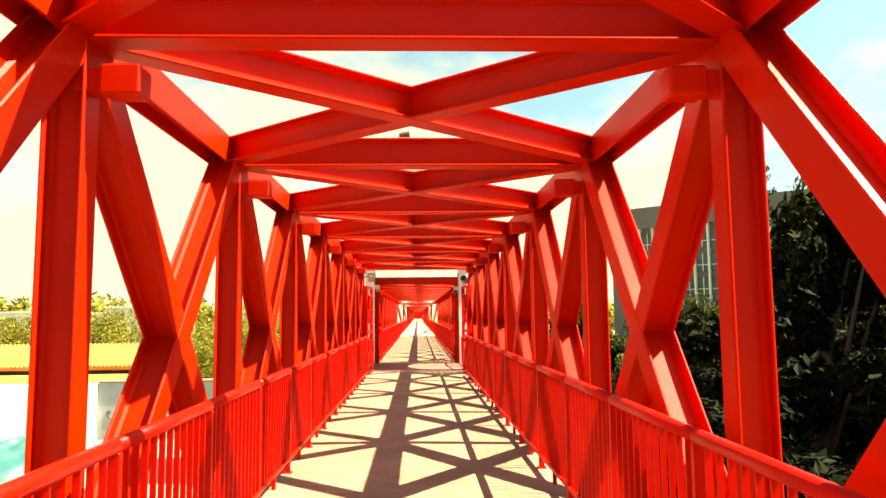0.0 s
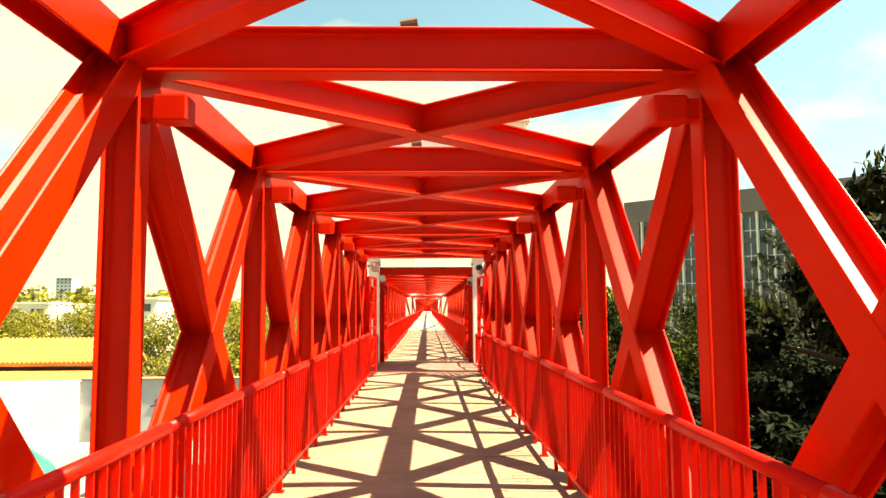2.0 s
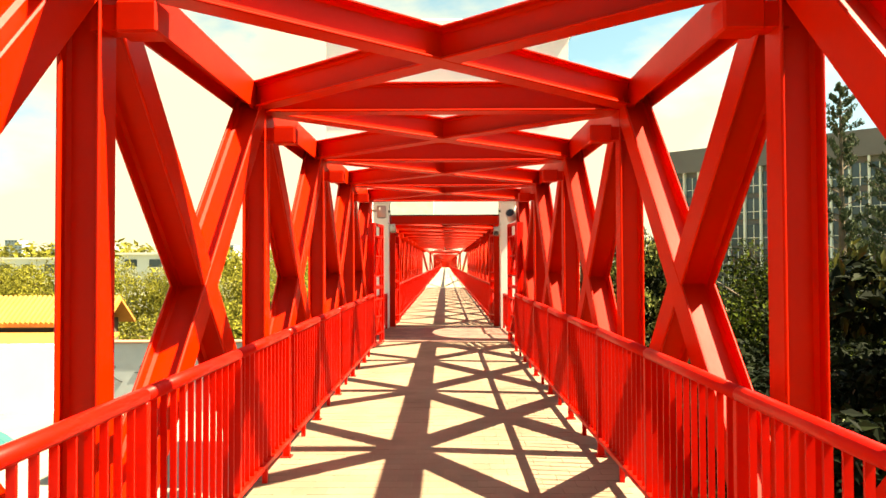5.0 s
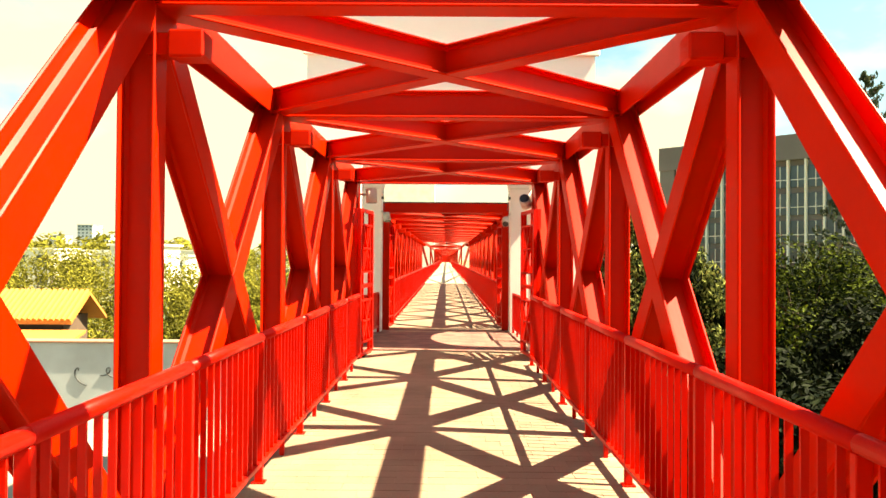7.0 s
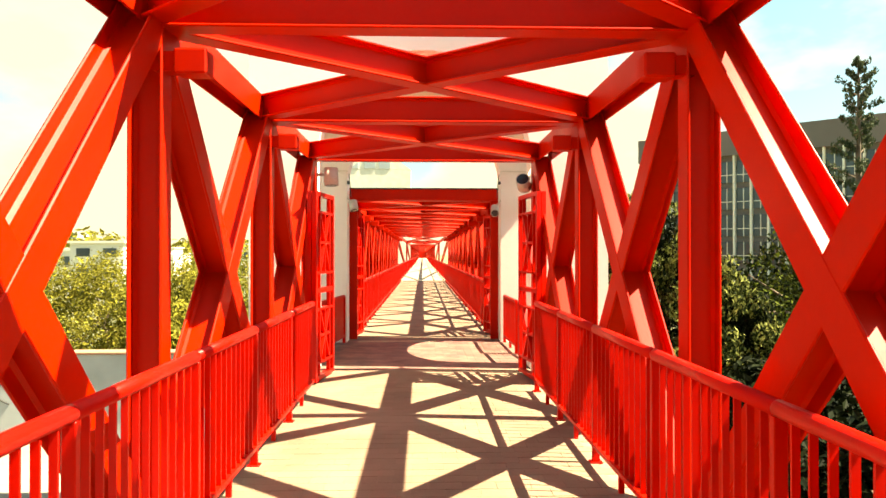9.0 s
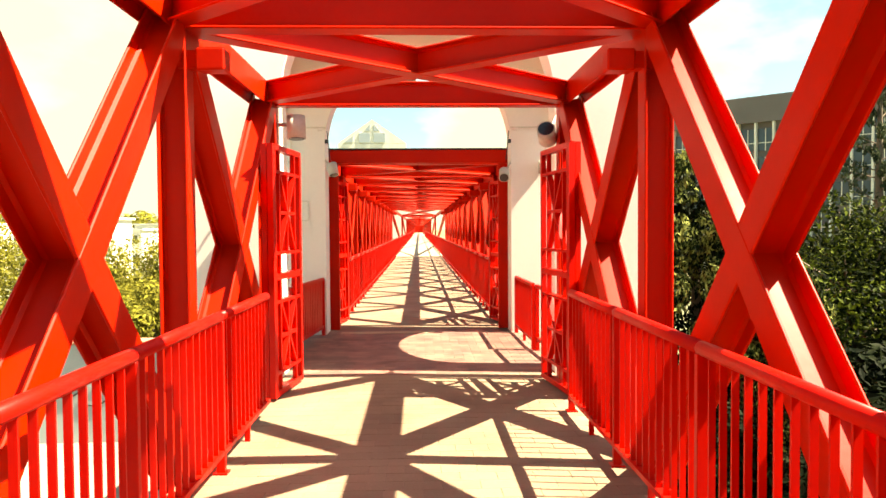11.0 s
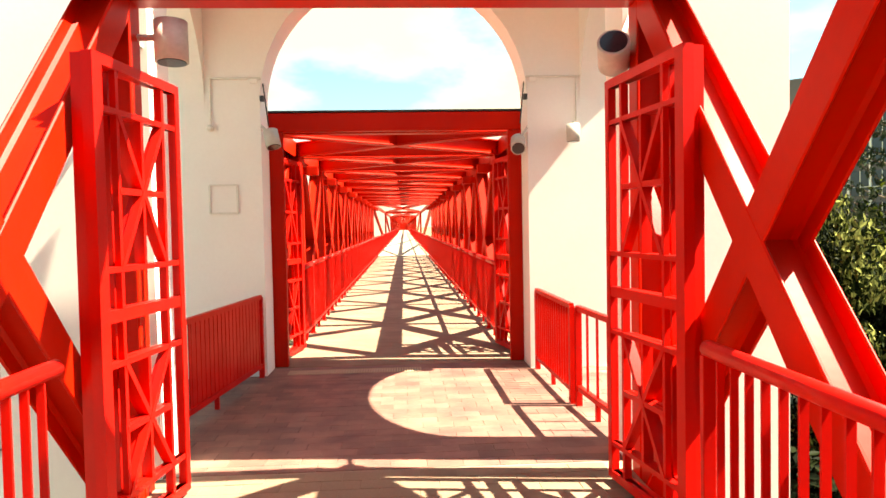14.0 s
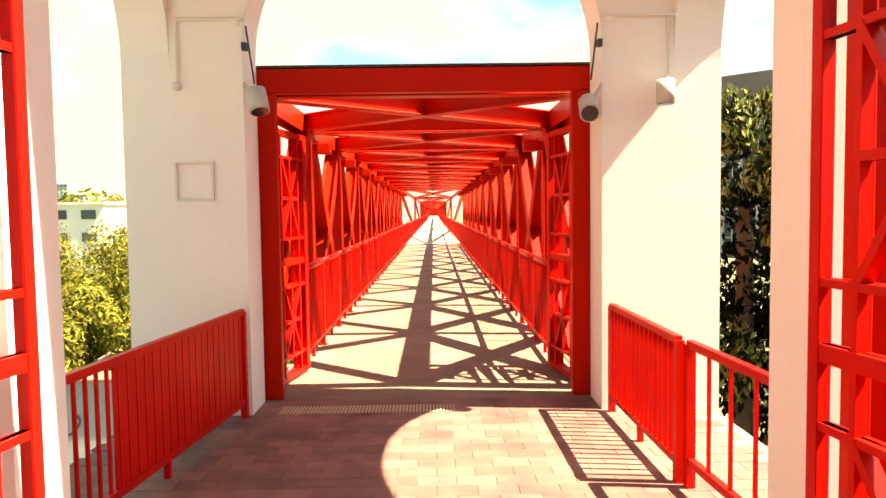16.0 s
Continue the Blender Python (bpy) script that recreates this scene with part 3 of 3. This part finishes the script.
def tree(x, y, base, top, spread, material, label, seed, leaves=9000, size=0.14, clumps=40, low=0.25, category="tree", sprays=0):
    """Tapered trunk, limbs, and a crown of leaf clumps with an uneven outline."""
    rng_ = random.Random(seed)
    g = tagged(new("tree" if category == "tree" else "shrub"), label, category, "riverside trees")
    h = top - base
    bm = bmesh.new()
    r0 = 0.035 * h
    p = Vector((x, y, base))
    pts = [p]
    for i in range(4):
        p = p + Vector((rng_.uniform(-0.06, 0.06) * h, rng_.uniform(-0.06, 0.06) * h, h * 0.16))
        pts.append(p)
    for i in range(4):
        tube(bm, pts[i], pts[i + 1], r0 * (1 - i * 0.18), r0 * (1 - (i + 1) * 0.18), 8)
    blobs = []
    for i in range(clumps):
        a, t = rng_.uniform(0, 6.283), rng_.random()
        zz = low + (1 - low) * t
        rad = spread * math.sqrt(rng_.random()) * (0.5 + 0.9 * math.sin(math.pi * min(0.95, max(0.1, t * 0.85 + 0.12)))) * 0.8
        c = Vector((x + rad * math.cos(a), y + rad * math.sin(a), base + h * zz * 0.93))
        blobs.append((*c, spread * rng_.uniform(0.14, 0.3)))
        if i % 4 == 0:
            tube(bm, pts[rng_.randrange(1, 5)], c, r0 * 0.3, r0 * 0.08, 6)
    part("trunk", bm, BARK, g)
    foliage("crown", material, blobs, leaves, size, seed, g)
    # lighter leaves over the upper clumps, coloured as if the sun caught them
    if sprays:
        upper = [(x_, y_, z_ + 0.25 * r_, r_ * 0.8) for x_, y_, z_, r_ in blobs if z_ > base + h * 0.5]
        foliage("leaf_spray", LEAF_SUNLIT, upper, sprays, size * 0.75, seed + 300, g, 1.5, 1.6)
    return g


# trees on the far bank
for i, (x, y, top, sp) in enumerate(((-15, 42, 1.4, 4.2), (-21, 44, 1.8, 4.6), (-27, 46, 1.5, 4.5), (-10.5, 41, 1.2, 3.2), (-6.5, 43, 0.9, 3.0),
                                     (-33, 50, 2.0, 5.0), (-8, 36, -0.2, 2.2), (-5.2, 37, -0.6, 1.8), (-12, 52, 2.2, 4.6), (-40, 48, 1.8, 5))):
    tree(x, y, -4.2, top, sp, LEAF_OLIVE, "broad olive-green tree behind the grey wall", 20 + i, 21000, 0.095, 60, 0.1)


def vine_mass(x0, x1, y, z0, z1, seed):
    g = tagged(new("vine_covered_tree"), "tall tree stump overgrown with climbing vine, inner leaves coloured as shade, outer as sunlit", "tree", "riverside trees")
    rng_ = random.Random(seed)
    bm = bmesh.new()
    for i in range(5):
        xx = x0 + (x1 - x0) * (i + 0.5) / 5
        tube(bm, (xx, y, z0), (xx + rng_.uniform(-0.3, 0.3), y + rng_.uniform(-0.3, 0.3), z1 - 1.1 - 1.1 * max(0.0, xx - x0 - 1.7)), 0.22, 0.1, 8)
    part("trunk", bm, BARK, g)
    blobs = []
    for i in range(170):
        xx, zz = rng_.uniform(x0, x1), rng_.uniform(z0, z1)
        lim = z1 - 1.1 * max(0.0, xx - x0 - 1.7) - rng_.random() * 0.5
        blobs.append((xx, y + rng_.uniform(-0.9, 0.9), min(zz, lim), rng_.uniform(0.28, 0.6)))
    # the crown's near-black leaves carry the shade inside the vine
    foliage("crown", LEAF_SHADED, blobs, 26000, 0.085, seed, g, 1.2, 0.8)
    # front and top sprays, coloured lighter as if lit
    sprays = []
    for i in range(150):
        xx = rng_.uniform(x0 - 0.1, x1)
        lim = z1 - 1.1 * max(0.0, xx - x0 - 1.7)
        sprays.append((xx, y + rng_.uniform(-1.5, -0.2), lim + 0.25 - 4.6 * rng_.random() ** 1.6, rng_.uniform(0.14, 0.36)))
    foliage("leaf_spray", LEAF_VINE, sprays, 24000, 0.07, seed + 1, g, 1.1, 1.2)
    return g


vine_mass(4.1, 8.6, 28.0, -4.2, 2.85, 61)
tree(12.5, 31, -4.2, 2.2, 3.6, LEAF_LIME, "leafy green tree in front of the office block", 71, 26000, 0.085, 70, 0.15)
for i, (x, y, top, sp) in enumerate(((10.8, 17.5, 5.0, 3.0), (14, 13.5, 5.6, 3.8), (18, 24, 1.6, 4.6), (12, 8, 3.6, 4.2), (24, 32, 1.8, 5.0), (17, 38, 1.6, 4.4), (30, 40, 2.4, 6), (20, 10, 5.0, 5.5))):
    tree(x, y, -4.2, top, sp, LEAF_SHADED, "dense green tree with shade painted into its crown and sun into its upper sprays", 80 + i, 12000, 0.2, 60, 0.08, sprays=3500)


# shrubs added to darken ground that lies in tree shade
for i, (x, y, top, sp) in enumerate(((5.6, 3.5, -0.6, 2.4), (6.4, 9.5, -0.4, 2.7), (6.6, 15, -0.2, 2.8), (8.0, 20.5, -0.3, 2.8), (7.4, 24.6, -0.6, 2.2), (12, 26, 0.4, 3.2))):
    tree(x, y, -4.2, top, sp, LEAF_SHADED, "low near-black shrub added below the bridge deck in place of shade", 110 + i, 8000, 0.13, 50, 0.05, "shrub")


def conifer(x, y, base, top, sp, seed):
    """A tall feathery tree: drooping boughs in tiers on a straight stem."""
    g = tagged(new("feathery_conifer"), "tall feathery dark conifer above the treetops", "tree", "riverside trees")
    rng_ = random.Random(seed)
    h = top - base
    bm = bmesh.new()
    tube(bm, (x, y, base), (x, y, top), h * 0.02, h * 0.002, 8)
    blobs = []
    for i in range(90):
        t = 0.25 + 0.75 * i / 90
        a = i * 2.4
        if rng_.random() < 0.35:
            continue
        ln = sp * (1.05 - t) ** 0.7 * rng_.uniform(0.3, 1.25)
        z = base + h * t
        e = Vector((x + ln * math.cos(a), y + ln * math.sin(a), z + ln * rng_.uniform(0.3, 0.8)))
        tube(bm, (x, y, z), e, 0.05, 0.015, 5)
        for q in range(4):
            c = Vector((x, y, z)).lerp(e, 0.4 + 0.2 * q)
            blobs.append((*c, 0.13 + 0.17 * (1 - t)))
    part("trunk", bm, BARK, g)
    foliage("crown", LEAF_PALM, blobs, 7000, 0.14, seed, g, 1.3, 1.4)
    return g


conifer(27, 52, -4.2, 14.0, 3.6, 5)
conifer(33, 56, -4.2, 11.5, 3.4, 6)


# orange-roofed hut behind the wall
def hut(x0, x1, y0, y1, zr, ze):
    g = tagged(new("hut"), "low hut with an orange clay tile roof behind the wall", "hut")
    part("wall", box(bmesh.new(), x0 + 0.5, x1 - 0.5, y0 + 0.4, y1 - 0.4, -4.2, ze), HUTWALL, g)
    ym = (y0 + y1) / 2
    roof = prism(bmesh.new(), [(y0, ze - 0.1), (ym, zr), (y1, ze - 0.1), (y1, ze - 0.22), (ym, zr - 0.14), (y0, ze - 0.22)], x0, x1, "x")
    r = part("roof", roof, ROOF, g)
    for i in range(36):
        x = x0 + (x1 - x0) * (i + 0.5) / 36
        part("ridge_tile", tube(bmesh.new(), (x, y0 - 0.02, ze - 0.07), (x, ym, zr + 0.03), 0.07, seg=8), ROOF, r)
    part("lower_roof", prism(bmesh.new(), [(y0 - 1.3, ze - 0.75), (y0, ze - 0.4), (y0, ze - 0.5), (y0 - 1.3, ze - 0.85)], x0 + 0.4, x1 + 0.5, "x"), ROOF, g)
    return g


hut(-19.5, -12.6, 31.0, 33.4, 0.5, -0.35)


def house(x, y, w, d, base, top, material, label, storeys=2, cols=3, name="house"):
    g = tagged(new(name), label, "building", "town buildings")
    part("wall", box(bmesh.new(), x - w / 2, x + w / 2, y - d / 2, y + d / 2, base, top), material, g)
    part("roof", box(bmesh.new(), x - w / 2 - 0.3, x + w / 2 + 0.3, y - d / 2 - 0.3, y + d / 2 + 0.3, top, top + 0.25), material, g)
    sh = (top - base) / storeys
    for i in range(storeys):
        for j in range(cols):
            cx = x - w / 2 + w * (j + 0.5) / cols
            z = base + sh * (i + 0.35)
            part("window", box(bmesh.new(), cx - w / cols * 0.25, cx + w / cols * 0.25, y - d / 2 - 0.06, y - d / 2 + 0.05, z, z + sh * 0.4), GLASS, g)
    return g


town = random.Random(12)
for i in range(34):
    y = town.uniform(110, 300)
    x = -y * town.uniform(0.22, 0.78)
    house(x, y, town.uniform(5, 11), 7, -4, 0.2 + y * 0.008 + town.uniform(-1, 1.6), HOUSE, "white rendered town house with a flat roof", 2, 3)
house(-37, 92, 6, 6, -4, 3.0, HOUSE, "tall white house with a flat roof above the trees", 3, 2)
for i, (x, y, w, t_) in enumerate(((-258, 500, 11, 24), (-290, 520, 9, 17), (-205, 420, 8, 14), (-335, 540, 13, 18), (-150, 480, 9, 15), (-350, 560, 10, 22))):
    house(x, y, w, 14, -4, t_, TOWERM, "distant blue-grey tower block on the skyline", 12, 4, "tower_block")


gt = tagged(new("gabled_building"), "distant white gabled building with blue glass panes", "building", "town buildings")
part("wall", box(bmesh.new(), -47, -7, 416, 430, -4, 51.9), HOUSE, gt)


def prism(pts, y0, y1):
    """An upright slab with the outline pts (x, z) between y0 and y1."""
    bm = bmesh.new()
    f = [bm.verts.new((x, y0, z)) for x, z in pts]
    k = [bm.verts.new((x, y1, z)) for x, z in pts]
    bm.faces.new(f), bm.faces.new(k[::-1])
    for a in range(len(pts)):
        b = (a + 1) % len(pts)
        bm.faces.new((f[a], k[a], k[b], f[b]))
    bmesh.ops.recalc_face_normals(bm, faces=bm.faces[:])
    return bm


part("gable", prism([(-47, 52), (-7, 52), (-27, 66)], 416, 430), HOUSE, gt)
for pts in ([(-34.7, 52.6), (-28.2, 52.6), (-28.2, 58), (-34.7, 58)], [(-26, 52.6), (-19.3, 52.6), (-19.3, 58), (-26, 58)],
            [(-31.6, 59.3), (-28.2, 59.3), (-28.2, 63.2)], [(-26, 59.3), (-22.4, 59.3), (-26, 63.2)], [(-43.5, 52.6), (-38.2, 52.6), (-38.2, 56.4)]):
    part("pane", prism(pts, 415.7, 416.1), TOWERM, gt)


# far wooded hills
def ridge(x0, x1, y, zc, amp, n, seed, label):
    g_ = np.random.default_rng(seed)
    xs = np.linspace(x0, x1, n)
    bm = bmesh.new()
    ob = tagged(new("far_woods"), label, "woods", kind="stuff")
    blobs = [(float(x) + g_.uniform(-6, 6), y + g_.uniform(-20, 20), zc + amp * math.sin(x * 0.013) * math.cos(x * 0.005 + seed) + g_.uniform(-4, 1), g_.uniform(5, 9)) for x in xs]
    bm.free()
    foliage("crown", LEAF_OLIVE, blobs, 22000, 1.5, seed, ob)
    return ob


ridge(-420, -40, 260, -1, 4, 130, 3, "distant wooded slope behind the town")
ridge(60, 420, 240, 0, 4, 120, 4, "distant wooded slope behind the office block")


# office block
def office():
    g = tagged(new("office_block"), "brown concrete office block with a gridded glass facade", "building")
    o = Matrix.Translation((33, 112, 0)) @ Matrix.Rotation(math.atan2(-28, 30), 4, "Z")
    Wd, top = 60.0, 18.5
    def wb(name, a, mat_):
        ob = part(name, box(bmesh.new(), *a), mat_, g)
        ob.matrix_basis = o
        return ob
    wb("wall", (0, Wd, 0.4, 16, -4.2, top), BUILD)
    wb("parapet", (-0.4, Wd + 0.4, -0.5, 16.4, top - 3.2, top + 0.2), BUILD)
    wb("side_wall", (-0.3, 2.0, -0.3, 16, -4.2, top), BUILD)
    first = None
    for k in range(5):
        z0 = -3.2 + k * 3.7
        for j in range(26):
            x0_ = 2.6 + j * 2.2
            if first is None:
                first = part("window", box(bmesh.new(), 0, 1.9, 0.0, 0.5, 0, 2.9), GLASS, g)
                first.matrix_basis = o @ pose(x0_, 0.2, z0)
                fm = part("mullion", box(bmesh.new(), 0.9, 1.0, -0.08, 0.1, 0, 2.9), CONDUIT, g)
                fm.matrix_basis = o @ pose(x0_, 0.2, z0)
                fb = part("transom", box(bmesh.new(), 0, 1.9, -0.08, 0.1, 1.0, 1.1), CONDUIT, g)
                fb.matrix_basis = o @ pose(x0_, 0.2, z0)
            else:
                for q in (first, fm, fb):
                    again(q, o @ pose(x0_, 0.2, z0))
    for j in range(27):
        ob = part("fin", box(bmesh.new(), 2.3 + j * 2.2, 2.55 + j * 2.2, -0.4, 0.5, -4.2, top - 3.2), CONDUIT, g)
        ob.matrix_basis = o
    return g


office()

# ---- paving pieces last ----
pave(deck, -1.55, 1.55, Y0 - 2 * L - 0.4, TF - 0.02, 17.4, 20.8, stone=DECK)
pave(deck2, -2.4, 2.4, TF + 0.02, TB - 0.02, 21.0, 24.6, 1.7)
pave(deck3, -1.55, 1.55, TB + 0.02, END2 - 0.05, 24.0, 27.6, stone=DECK)
tactile = tagged(new("tactile_strip"), "pale ribbed tactile strip across the threshold", "paving", kind="structure")
rib = None
for i in range(52):
    x = -1.3 + i * 0.03
    if rib is None:
        rib = part("rib", box(bmesh.new(), -0.009, 0.009, -0.11, 0.11, 0.0, 0.007, 0.002), TACTILE, tactile)
        rib.matrix_basis = pose(x, 24.3, 0.0)
    else:
        again(rib, pose(x, 24.3, 0.0))
